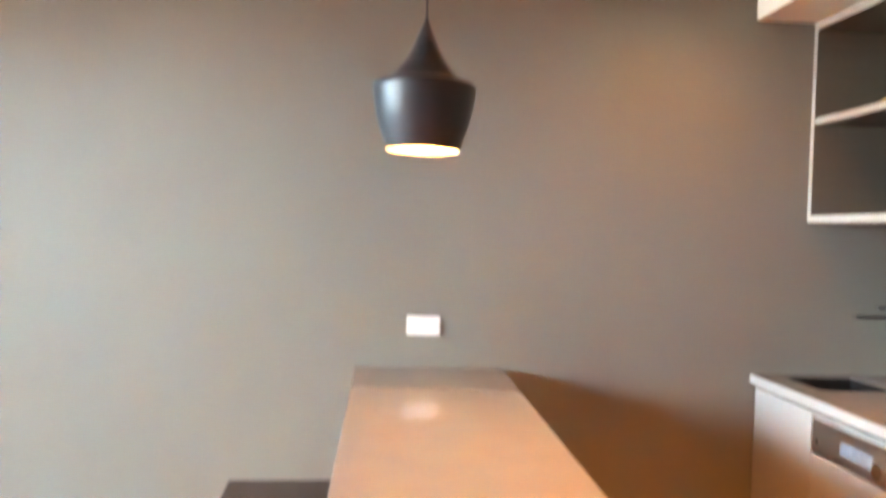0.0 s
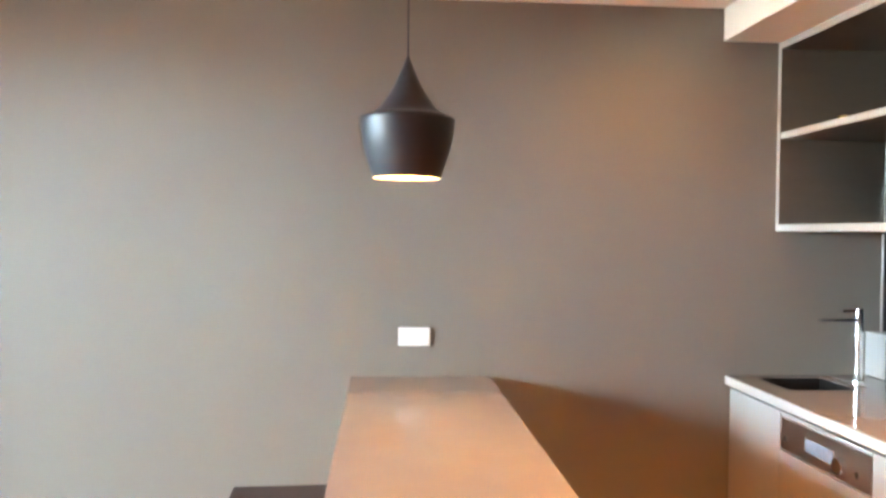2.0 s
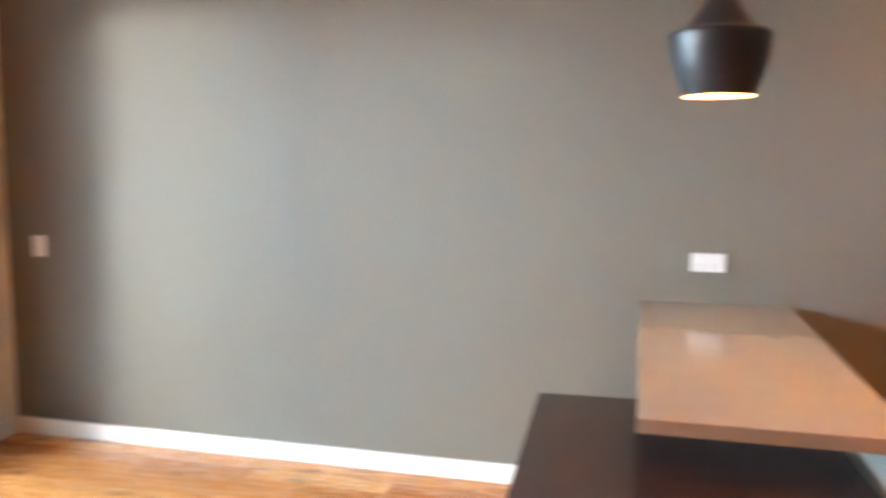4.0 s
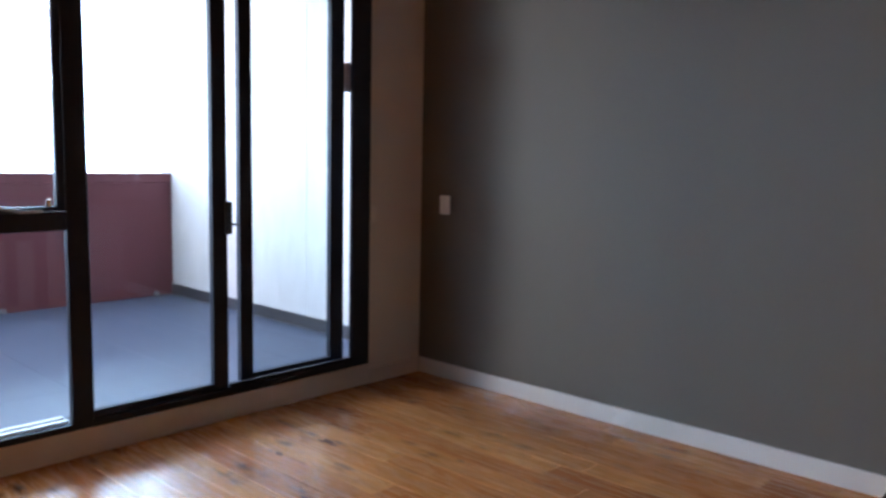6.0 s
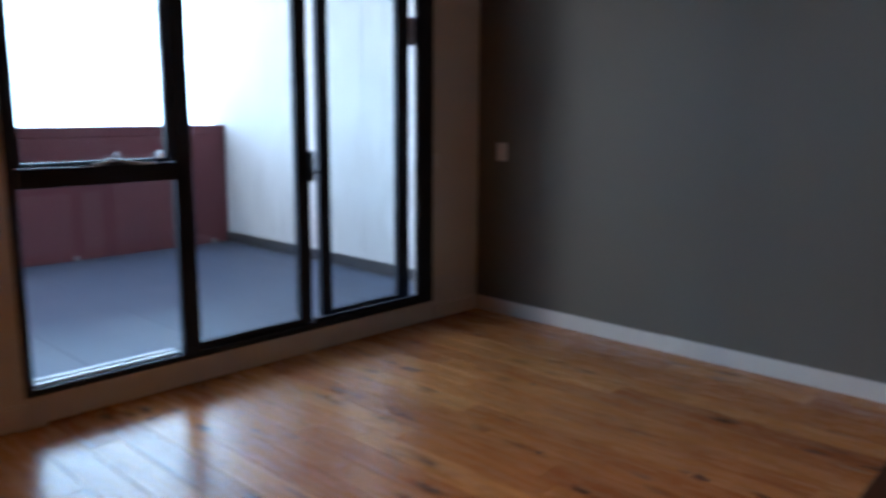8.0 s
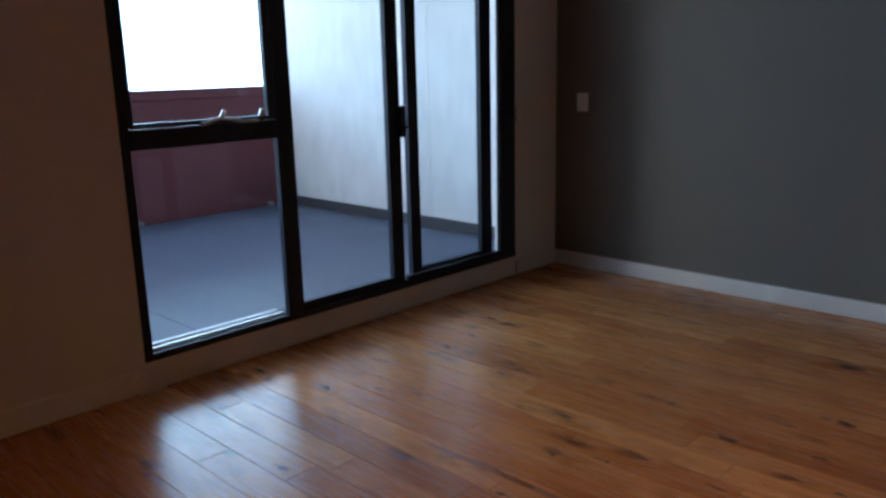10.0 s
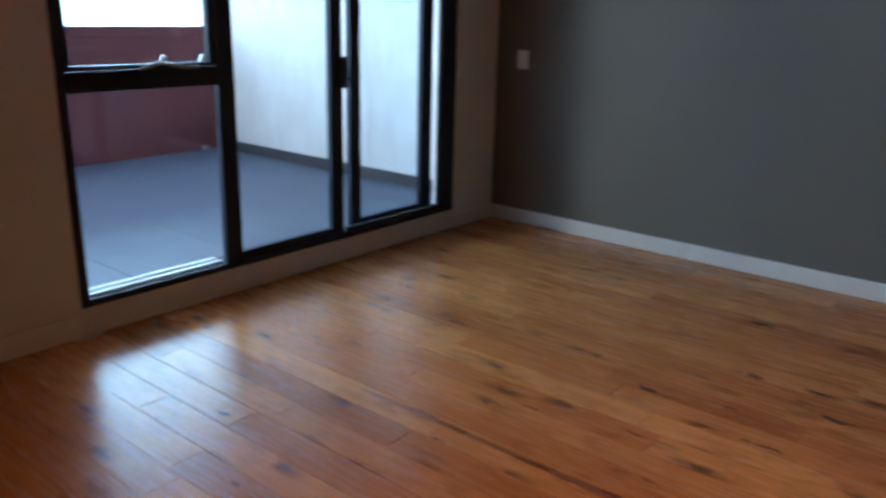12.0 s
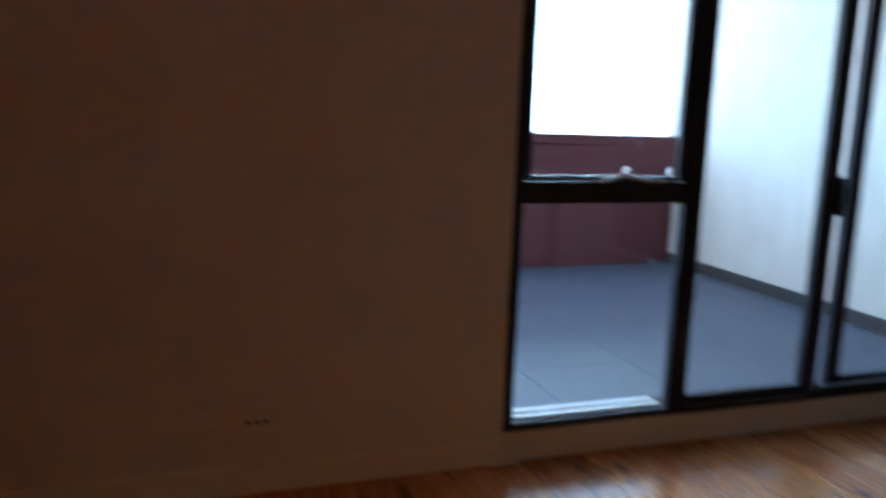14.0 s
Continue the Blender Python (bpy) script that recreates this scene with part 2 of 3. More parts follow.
def rod(bm, a, b, r, r2=None, sides=16):
    a, b = Vector(a), Vector(b)
    d = b - a
    m = Matrix.Translation((a + b) / 2) @ d.to_track_quat("Z", "Y").to_matrix().to_4x4()
    bmesh.ops.create_cone(bm, cap_ends=True, segments=sides, radius1=r, radius2=r if r2 is None else r2, depth=d.length, matrix=m)


def lathe(bm, profile, x, y, sides=64):
    """Turns (radius, height) pairs round the upright line through x, y."""
    rings = []
    for r, z in profile:
        rings.append([bm.verts.new((x + r * math.cos(2 * math.pi * k / sides), y + r * math.sin(2 * math.pi * k / sides), z)) for k in range(sides)])
    for a, b in zip(rings, rings[1:]):
        for k in range(sides):
            bm.faces.new((a[k], a[(k + 1) % sides], b[(k + 1) % sides], b[k]))
    return rings


def mesh_of(name, bm, mat, smooth=False):
    bmesh.ops.recalc_face_normals(bm, faces=bm.faces)
    me = bpy.data.meshes.new(name)
    bm.to_mesh(me)
    bm.free()
    me.materials.append(mat)
    if smooth:
        me.shade_smooth()
    return me


def part(name, bm, mat, parent=None, label="", smooth=False):
    ob = new(name, mesh_of(name, bm, mat, smooth))
    if parent is not None:
        ob.parent = parent
        ob.matrix_parent_inverse = parent.matrix_world.inverted()
    if label:
        ob["label"] = label
    return ob


def slab_part(name, dims, mat, parent=None, label="", bevel=0.002, seg=1):
    bm = bmesh.new()
    box(bm, *dims, bevel=bevel, seg=seg)
    return part(name, bm, mat, parent, label)


def thing(name, place, label, category, group="", kind=""):
    ob = new(name)
    ob.location = place
    bpy.context.view_layer.update()
    return tagged(ob, label, category, group, kind)


def structure(name, dims, mat, label="", category="", bevel=0.0):
    bm = bmesh.new()
    box(bm, *dims, bevel=bevel)
    return tagged(part(name, bm, mat), label, category, kind="structure")


# ---------------------------------------------------------------- plan
XW, XR, YB, H = -3.32, 2.425, -5.70, 2.546     # window wall, kitchen wall, rear wall, ceiling
SILL, HEAD = 0.120, 2.36                       # glazing from sill to head
Y0, Y1, Y2 = -2.813, -2.056, -0.421           # glazing: end, mullion, end
T = 0.16                                      # outer wall thickness

# shell
structure("wall_north", (XW - T, XR + T, 0.0, 0.16, -0.05, H + 0.1), GREY_PAINT, "taupe grey painted feature wall with a fine texture", "wall")
structure("wall_east", (XR, XR + T, YB, 0.0, -0.05, H + 0.1), GREY_PAINT, "grey painted kitchen wall", "wall")
# rear wall is unseen; its dark paint is chosen to cut bounced light
structure("wall_south", (XW - T, XR + T, YB - T, YB, -0.05, H + 0.1), GREY_PAINT, "plain unseen rear wall, taupe grey to bounce less light", "wall")
bm = bmesh.new()
box(bm, XW - T, XW, YB, Y0, -0.05, H + 0.1)
box(bm, XW - T, XW, Y2, 0.0, -0.05, H + 0.1)
box(bm, XW - T, XW, Y0, Y2, HEAD, H + 0.1)
box(bm, XW - T, XW, Y0, Y2, -0.05, SILL)
tagged(part("wall_west", bm, WHITE_PAINT), "warm white wall with a wide glazed opening to the balcony", "wall", kind="structure")
structure("ceiling", (XW, XR, YB, 0.0, H, H + 0.1), CEILING_PAINT, "flat white plasterboard ceiling", "ceiling")
structure("bulkhead", (1.648, XR, YB, 0.0, 2.40, H), CEILING_PAINT, "white dropped bulkhead above the kitchen shelves", "bulkhead", bevel=0.003)

# skirting
SK = 0.092
structure("baseboard_north", (XW + 0.016, 1.70, -0.016, 0.0, 0.0, SK), TRIM_PAINT, "gloss white skirting board along the grey wall", "skirting board", bevel=0.003)
structure("baseboard_west", (XW, XW + 0.016, YB, Y0 - 0.005, 0.0, SK + 0.01), TRIM_PAINT, "gloss white skirting board on the white wall", "skirting board", bevel=0.003)
structure("baseboard_corner", (XW, XW + 0.014, Y2 + 0.005, 0.0, 0.0, SK), TRIM_PAINT, "short white skirting board in the corner", "skirting board", bevel=0.003)

# ---------------------------------------------------------------- glazing
XF0, XF1, XG = XW - 0.10, XW + 0.004, XW - 0.032   # frame depth, door and window


def pane(name, y0, y1, z0, z1, x, parent):
    ob = slab_part(name, (x - 0.003, x + 0.003, y0, y1, z0, z1), GLASS, parent, bevel=0)
    ob.visible_shadow = False
    return ob


def bars(names, dims_list, mat, parent, bevel=0.003):
    return [slab_part(nm, d, mat, parent, bevel=bevel) for nm, d in zip(names, dims_list)]


window = thing("window_1", (XW, (Y0 + Y1) / 2, SILL), "charcoal aluminium window, awning sash over a fixed pane", "window", kind="structure")
bars(["window_frame"] * 6, [
    (XG, XF1, Y0, Y0 + 0.038, SILL, HEAD),
    (XG, XF1, -2.100, -2.012, SILL, HEAD),
    (XG, XF1, Y0 + 0.038, -2.100, SILL, SILL + 0.030),
    (XW - T - 0.01, XG, Y0, Y2, SILL, SILL + 0.012),
    (XG, XF1, Y0 + 0.038, -2.100, HEAD - 0.045, HEAD),
    (XG, XF1 + 0.006, Y0 + 0.038, -2.100, 0.984, 1.064),
], ALUMINIUM, window)
pane("pane", Y0 + 0.038, -2.100, SILL + 0.030, 0.984, XW - 0.018, window)
bm = bmesh.new()
box(bm, XW - 0.031, XW - 0.001, Y0 + 0.040, Y0 + 0.062, 1.067, HEAD - 0.047, 0.002)
box(bm, XW - 0.031, XW - 0.001, -2.136, -2.102, 1.067, HEAD - 0.047, 0.002)
box(bm, XW - 0.031, XW - 0.001, Y0 + 0.062, -2.136, 1.067, 1.085, 0.002)
box(bm, XW - 0.031, XW - 0.001, Y0 + 0.062, -2.136, HEAD - 0.09, HEAD - 0.047, 0.002)
sash = part("awning_sash", bm, ALUMINIUM, window)
pane("sash_pane", Y0 + 0.062, -2.136, 1.085, HEAD - 0.09, XW - 0.016, sash)
bm = bmesh.new()
rod(bm, (XW + 0.022, -2.475, 1.067), (XW + 0.024, -2.385, 1.090), 0.008, 0.008)
rod(bm, (XW + 0.024, -2.385, 1.090), (XW + 0.020, -2.290, 1.072), 0.008, 0.007)
rod(bm, (XW + 0.024, -2.385, 1.090), (XW + 0.040, -2.377, 1.118), 0.009, 0.010)
box(bm, XW + 0.011, XW + 0.026, -2.293, -2.200, 1.062, 1.074, 0.004, 2)
part("winder_handle", bm, SATIN, window, "satin metal chain winder handle")
slab_part("winder_box", (XW - 0.025, XW + 0.008, -2.46, -2.295, 1.0645, 1.078), BLACK_PLASTIC, window, "dark winder box", bevel=0.004)
bm = bmesh.new()
rod(bm, (XW - 0.02, -2.165, 1.065), (XW - 0.004, -2.165, 1.115), 0.013, 0.009)
part("sash_stay", bm, CHROME, window, "chrome sash stay")
# two pale strips draw the bright glint lines along the sill
bars(["sill_track"] * 2, [(XW - 0.058, XW - 0.034, Y0 + 0.03, -2.104, SILL + 0.0125, SILL + 0.041),
                          (XW - 0.112, XW - 0.088, Y0 + 0.03, -2.104, SILL + 0.0125, SILL + 0.041)], TRACK, window)

door = thing("door_1", (XW, (-2.012 + Y2) / 2, SILL), "charcoal aluminium sliding glass door to the balcony", "sliding door", kind="structure")
bars(["door_frame"] * 5, [
    (XW - 0.014, XF1 + 0.004, -1.330, -0.552, SILL + 0.0352, SILL + 0.060),
    (XW - 0.022, XF1 + 0.004, -0.552, Y2, SILL, HEAD),
    (XF0, XW - 0.0221, -0.470, Y2, SILL, HEAD),
    (XF0, XF1, -2.012, -0.552, HEAD - 0.05, HEAD),
    (XF0, XF1 + 0.004, -2.012, -0.552, SILL, SILL + 0.035),
], ALUMINIUM, door)


def leaf(name, ya, yb, wa, wb, x, z0=SILL + 0.036, z1=HEAD - 0.051):
    bm = bmesh.new()
    box(bm, x - 0.018, x + 0.018, ya, ya + wa, z0, z1, 0.003)
    box(bm, x - 0.018, x + 0.018, yb - wb, yb, z0, z1, 0.003)
    box(bm, x - 0.018, x + 0.018, ya + wa, yb - wb, z0, z0 + 0.030, 0.003)
    box(bm, x - 0.018, x + 0.018, ya + wa, yb - wb, z1 - 0.06, z1, 0.003)
    ob = part(name, bm, ALUMINIUM, door)
    pane("leaf_pane", ya + wa, yb - wb, z0 + 0.030, z1 - 0.06, x, ob)
    return ob


leaf_a = leaf("sliding_leaf", -2.011, -1.330, 0.012, 0.082, XW - 0.035)
leaf("fixed_leaf", -1.232, -0.558, 0.075, 0.095, XW - 0.080)
bm = bmesh.new()
box(bm, XW - 0.017, XW + 0.012, -1.350, -1.318, 0.925, 1.085, 0.006, 2)
box(bm, XW + 0.012, XW + 0.026, -1.343, -1.328, 0.95, 1.06, 0.005, 2)
rod(bm, (XW + 0.01, -1.335, 0.975), (XW + 0.012, -1.290, 0.972), 0.006)
part("door_handle", bm, BLACK_PLASTIC, leaf_a, "black pull handle with a latch")
slab_part("latch_keep", (XW - 0.075, XW - 0.055, -0.556, -0.505, 1.67, 1.83), TRACK, door, "bare metal latch keep")

# ---------------------------------------------------------------- balcony
XP, YS, ZB = -6.40, 0.012, 0.078                # parapet face, side wall face, balcony floor
structure("balcony_slab", (XP - 0.2, XW - T, -6.6, YS + 0.2, -0.2, ZB - 0.012), GROUT, "dark grouted balcony slab under the tiles", "balcony floor")
parapet = structure("parapet", (XP - 0.18, XP, -6.6, YS, ZB - 0.011, 1.060), MAROON, "maroon painted masonry balcony parapet", "parapet")
slab_part("coping", (XP - 0.19, XP + 0.006, -6.6, YS, 1.060, 1.143), MAROON, parapet, "flat maroon coping band", bevel=0.006)
bm = bmesh.new()
box(bm, XP - 0.18, -4.475, YS, YS + 0.2, ZB - 0.011, 2.75)
box(bm, -4.475, XW - T, YS + 0.003, YS + 0.2, ZB - 0.011, 2.75)
tagged(part("wall_balcony", bm, RENDER_WALL), "pale cement rendered balcony side wall with a panel joint", "wall", kind="structure")
structure("wall_balcony_end", (XP - 0.2, XW - T, -6.75, -6.60, ZB - 0.011, 2.75), RENDER_WALL, "pale rendered wall closing the balcony", "wall")
# unseen slab, carried on over the room to stop sun leaking in
structure("balcony_ceiling", (XP - 0.2, XR + T, -6.75, YS + 0.2, 2.75, 2.9), RENDER_WALL, "plain concrete slab above the balcony, run on over the room to block sun", "ceiling")
structure("baseboard_balcony", (XP, XW - T, YS - 0.012, YS, ZB, ZB + 0.092), DARK_TILE, "charcoal tile skirting on the balcony", "skirting tile", bevel=0.002)
for oy in (-0.150, -1.380):
    outlet = thing("drain_outlet", (XP, oy, ZB), "small grey drain spout at the foot of the parapet", "drain", group="drain spouts of the balcony")
    bm = bmesh.new()
    lathe(bm, [(0.013, 0.0), (0.013, 0.034), (0.019, 0.034), (0.019, 0.0)], 0.0, 0.0, 20)
    spout = part("spout", bm, SPOUT, outlet, smooth=True)
    spout.matrix_basis = Matrix.Translation((XP + 0.0005, oy, ZB + 0.021)) @ Matrix.Rotation(radians(90), 4, "Y")
bm = bmesh.new()
box(bm, -260, -258, -320, 330, -9.0, 150)
tagged(part("backdrop", bm, HAZE), "bright white hazy sky beyond the balcony", "sky", kind="structure")
structure("ground", (-4700, 4700, -4700, 4700, -9.3, -9.0), GROUND, "distant ground far below the balcony", "ground")

# ---------------------------------------------------------------- peninsula bench and table
bench = thing("island_bench", (0.30, -0.8, 0.0), "pale stone bench with a white end panel against the grey wall", "kitchen bench")
bm = bmesh.new()
box(bm, 0.0, 0.61, -1.665, -0.001, 0.862, 0.90, 0.003, 2)
part("benchtop", bm, STONE, bench, "polished pale stone top")
slab_part("end_panel", (0.572, 0.606, -1.658, -0.018, 0.0, 0.862), CABINET, bench, "white laminate gable panel", bevel=0.002)

table = thing("dining_table", (0.12, -1.78, 0.0), "espresso-stained wooden table pushed under the stone bench", "table")
slab_part("tabletop", (-0.282, 0.556, -2.66, -0.995, 0.712, 0.75), ESPRESSO, table, bevel=0.004, seg=2)
for ax0, ax1, ay0, ay1 in ((-0.27, 0.51, -2.55, -2.53), (-0.27, 0.51, -1.09, -1.07), (-0.27, -0.25, -2.53, -1.09), (0.49, 0.51, -2.53, -1.09)):
    slab_part("apron", (ax0, ax1, ay0, ay1, 0.625, 0.712), ESPRESSO, table)
for lx in (-0.272, 0.468):
    for ly in (-2.60, -1.11):
        slab_part("leg", (lx, lx + 0.075, ly, ly + 0.075, 0.0, 0.712), ESPRESSO, table, bevel=0.004)
table.rotation_euler.z = 0.040

# ---------------------------------------------------------------- pendant lamp
px, py = PENDANT
pendant = thing("pendant_lamp", (px, py, H), "matt black spun metal pendant lamp, lit, with a brass inside", "pendant lamp")
ZP = 1.699
PROFILE = [(0.106, 0.0), (0.1155, 0.030), (0.1258, 0.060), (0.1345, 0.090), (0.1418, 0.125), (0.1462, 0.155), (0.1480, 0.174), (0.1482, 0.1815),
           (0.1460, 0.1855), (0.1310, 0.1905), (0.108, 0.200), (0.091, 0.214), (0.076, 0.234), (0.062, 0.253), (0.050, 0.272), (0.038, 0.295),
           (0.028, 0.318), (0.020, 0.336), (0.013, 0.353), (0.007, 0.368), (0.004, 0.376)]
bm = bmesh.new()
lathe(bm, [(r, ZP + z) for r, z in PROFILE], px, py)
shade = part("shade", bm, SHADE_OUT, pendant, smooth=True)
bm = bmesh.new()
lathe(bm, [(0.1058, ZP - 0.0002)] + [(max(r - 0.0035, 0.002), ZP + z) for r, z in PROFILE[:-2]], px, py)
part("shade_lining", bm, SHADE_IN, shade, "glowing brass lining", smooth=True)
bm = bmesh.new()
bmesh.ops.create_uvsphere(bm, u_segments=24, v_segments=12, radius=0.022, matrix=Matrix.Translation((px, py, ZP + 0.112)))
part("bulb", bm, BULB, pendant, "lit warm bulb", smooth=True)
bm = bmesh.new()
rod(bm, (px, py, ZP + 0.130), (px, py, ZP + 0.320), 0.014)
part("lamp_holder", bm, BLACK_PLASTIC, pendant)
bm = bmesh.new()
rod(bm, (px, py, ZP + 0.37), (px, py, H - 0.02), 0.0035, sides=10)
part("cord", bm, BLACK_PLASTIC, pendant, "thin black cord")
bm = bmesh.new()
rod(bm, (px, py, H - 0.022), (px, py, H - 0.0005), 0.055, 0.06, 32)
part("canopy", bm, BLACK_PLASTIC, pendant)

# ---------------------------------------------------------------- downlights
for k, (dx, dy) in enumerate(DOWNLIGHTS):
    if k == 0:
        first = thing("downlight", (dx, dy, H), "round white recessed downlight, lit; only the one nearest the grey wall is seen", "downlight", group="downlights in the ceiling")
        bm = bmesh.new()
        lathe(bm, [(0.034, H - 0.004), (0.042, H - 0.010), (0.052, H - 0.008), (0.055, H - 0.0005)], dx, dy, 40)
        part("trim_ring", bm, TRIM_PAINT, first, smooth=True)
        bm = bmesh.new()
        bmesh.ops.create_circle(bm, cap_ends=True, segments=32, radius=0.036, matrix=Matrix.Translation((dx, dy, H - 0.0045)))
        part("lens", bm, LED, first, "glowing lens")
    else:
        # unseen fixtures, added over the two extra warm spots
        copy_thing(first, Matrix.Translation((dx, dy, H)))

# ---------------------------------------------------------------- kitchen
KF, KE = 1.685, -2.60                          # counter front, end of the run


def front_panel(name, y0, y1, z0, z1, mat, parent, label=""):
    return slab_part(name, (KF + 0.012, KF + 0.030, y0 + 0.0015, y1 - 0.0015, z0, z1), mat, parent, label, bevel=0.0015)


def base_unit(name, y0, y1, label, category):
    u = thing(name, (2.05, (y0 + y1) / 2, 0.0), label, category)
    slab_part("body", (KF + 0.031, XR - 0.002, y0 + 0.001, y1 - 0.001, 0.12, 0.700), CABINET, u, bevel=0)
    slab_part("kickboard", (KF + 0.07, KF + 0.086, y0 + 0.001, y1 - 0.001, 0.0, 0.12), CABINET, u, bevel=0)
    return u


u = base_unit("sink_cabinet", -0.472, -0.002, "white laminate sink cabinet with a plain door", "cabinet")
front_panel("door", -0.472, -0.018, 0.125, 0.845, CABINET, u)
u = base_unit("dishwasher", -1.055, -0.474, "built-in dishwasher with a bronze steel control panel", "dishwasher")
front_panel("door", -1.055, -0.474, 0.125, 0.695, CABINET, u)
panel = front_panel("control_panel", -1.053, -0.476, 0.703, 0.826, STEEL, u, "bronze brushed steel control panel")
slab_part("filler_strip", (KF + 0.012, KF + 0.030, -1.053, -0.476, 0.829, 0.845), CABINET, u)
slab_part("display", (KF + 0.0085, KF + 0.0115, -0.845, -0.660, 0.738, 0.788), DISPLAY, panel, "pale display window", bevel=0.001)
bm = bmesh.new()
rod(bm, (KF + 0.012, -0.893, 0.752), (KF - 0.010, -0.893, 0.752), 0.030, 0.027, 32)
part("knob", bm, CHROME, panel, "round chrome knob")
for by in (-0.520, -0.985):
    bm = bmesh.new()
    rod(bm, (KF + 0.012, by, 0.748), (KF + 0.006, by, 0.748), 0.012, 0.011, 20)
    part("button", bm, CHROME, panel)
u = base_unit("drawer_cabinet", -1.974, -1.057, "white laminate drawer cabinet with a dark finger pull", "cabinet")
front_panel("top_drawer", -1.974, -1.057, 0.700, 0.845, CABINET, u)
slab_part("finger_pull", (KF + 0.020, KF + 0.0305, -1.972, -1.059, 0.655, 0.697), BLACK_PLASTIC, u, "dark recessed finger pull")
front_panel("lower_drawer", -1.974, -1.057, 0.125, 0.652, CABINET, u)
u = base_unit("end_cabinet", KE, -1.976, "white laminate base cabinet at the end of the run", "cabinet")
front_panel("door", KE, -1.976, 0.125, 0.845, CABINET, u)

# worktop with a sink cut-out
SX0, SX1, SY0, SY1 = 1.800, 2.095, -0.345, -0.060
bm = bmesh.new()
grid_x, grid_y = (KF, SX0, SX1, XR - 0.001), (KE, SY0, SY1, -0.001)
vs = {(i, j, k): bm.verts.new((grid_x[i], grid_y[j], z)) for i in range(4) for j in range(4) for k, z in enumerate((0.860, 0.900))}
for i in range(3):
    for j in range(3):
        if (i, j) != (1, 1):
            for k in (0, 1):
                bm.faces.new([vs[i, j, k], vs[i + 1, j, k], vs[i + 1, j + 1, k], vs[i, j + 1, k]])
for i in range(3):
    for j, cut in ((0, False), (3, False), (1, i == 1), (2, i == 1)):
        if j in (0, 3) or cut:
            bm.faces.new([vs[i, j, 0], vs[i + 1, j, 0], vs[i + 1, j, 1], vs[i, j, 1]])
for j in range(3):
    for i, cut in ((0, False), (3, False), (1, j == 1), (2, j == 1)):
        if i in (0, 3) or cut:
            bm.faces.new([vs[i, j, 0], vs[i, j + 1, 0], vs[i, j + 1, 1], vs[i, j, 1]])
bmesh.ops.recalc_face_normals(bm, faces=bm.faces)
bmesh.ops.bevel(bm, geom=[e for e in bm.edges if e.calc_face_angle(0) > 1], offset=0.002, segments=2, affect="EDGES")
top = thing("worktop", (2.08, -1.3, 0.86), "polished pale stone kitchen worktop with a lightened front edge", "worktop")
part("slab", bm, STONE, top)
# pale strip paints in the daylight that brightens the slab's front
slab_part("lightened_edge", (KF - 0.004, KF - 0.0003, KE, -0.001, 0.8605, 0.8985), CABINET, top, "front edge strip, paler for the daylight it catches", bevel=0.001)

sink = thing("sink", ((SX0 + SX1) / 2, -0.25, 0.70), "dark undermount kitchen sink set in the worktop", "sink")
bm = bmesh.new()
w = 0.004
g = 0.0008
box(bm, SX0 + g, SX0 + g + w, SY0 + g, SY1 - g, 0.71, 0.8985)
box(bm, SX1 - g - w, SX1 - g, SY0 + g, SY1 - g, 0.71, 0.8985)
box(bm, SX0 + g + w, SX1 - g - w, SY0 + g, SY0 + g + w, 0.71, 0.8985)
box(bm, SX0 + g + w, SX1 - g - w, SY1 - g - w, SY1 - g, 0.71, 0.8985)
box(bm, SX0 + g, SX1 - g, SY0 + g, SY1 - g, 0.702, 0.71)
part("basin", bm, SINK, sink)
slab_part("rim", (SX1 + 0.055, SX1 + 0.080, SY0 + 0.06, SY1 + 0.04, 0.9002, 0.906), CHROME, sink, "bright steel rear rim", bevel=0.001)

tap = thing("mixer_tap", (2.165, -0.229, 0.90), "chrome kitchen mixer tap with a flat lever, on the worktop", "tap")
bm = bmesh.new()
rod(bm, (2.165, -0.229, 0.9002), (2.165, -0.229, 0.915), 0.027, 0.025, 24)
rod(bm, (2.165, -0.229, 0.915), (2.165, -0.229, 1.197), 0.019, 0.019, 24)
part("post", bm, CHROME, tap)
slab_part("spout", (1.990, 2.165, -0.244, -0.214, 1.168, 1.183), CHROME, tap, bevel=0.004, seg=2)
bm = bmesh.new()
rod(bm, (2.165, -0.229, 1.198), (2.165, -0.229, 1.226), 0.020, 0.018, 24)
box(bm, 2.083, 2.170, -0.240, -0.218, 1.210, 1.221, 0.003)
part("lever", bm, CHROME, tap)

structure("splashback_ledge", (2.340, XR - 0.001, KE, -0.001, 0.9005, 1.10), CABINET, "low white ledge behind the worktop", "ledge", bevel=0.003)
structure("splashback", (XR - 0.012, XR - 0.0005, KE, -0.004, 1.1005, 1.552), BLACK_GLASS, "black glass splashback", "splashback", bevel=0.001)
structure("splashback_trim", (XR - 0.016, XR - 0.0125, -0.016, -0.004, 1.1005, 1.546), EDGING, "thin pale edge strip on the splashback", "trim")

# open shelf unit
SF, SE = 1.908, -2.60
shelf = thing("shelf_unit", (2.18, -1.3, 1.55), "dark taupe open wall shelf with pale edges", "wall shelf")
Z0, ZM, ZT = 1.553, 1.966, 2.398
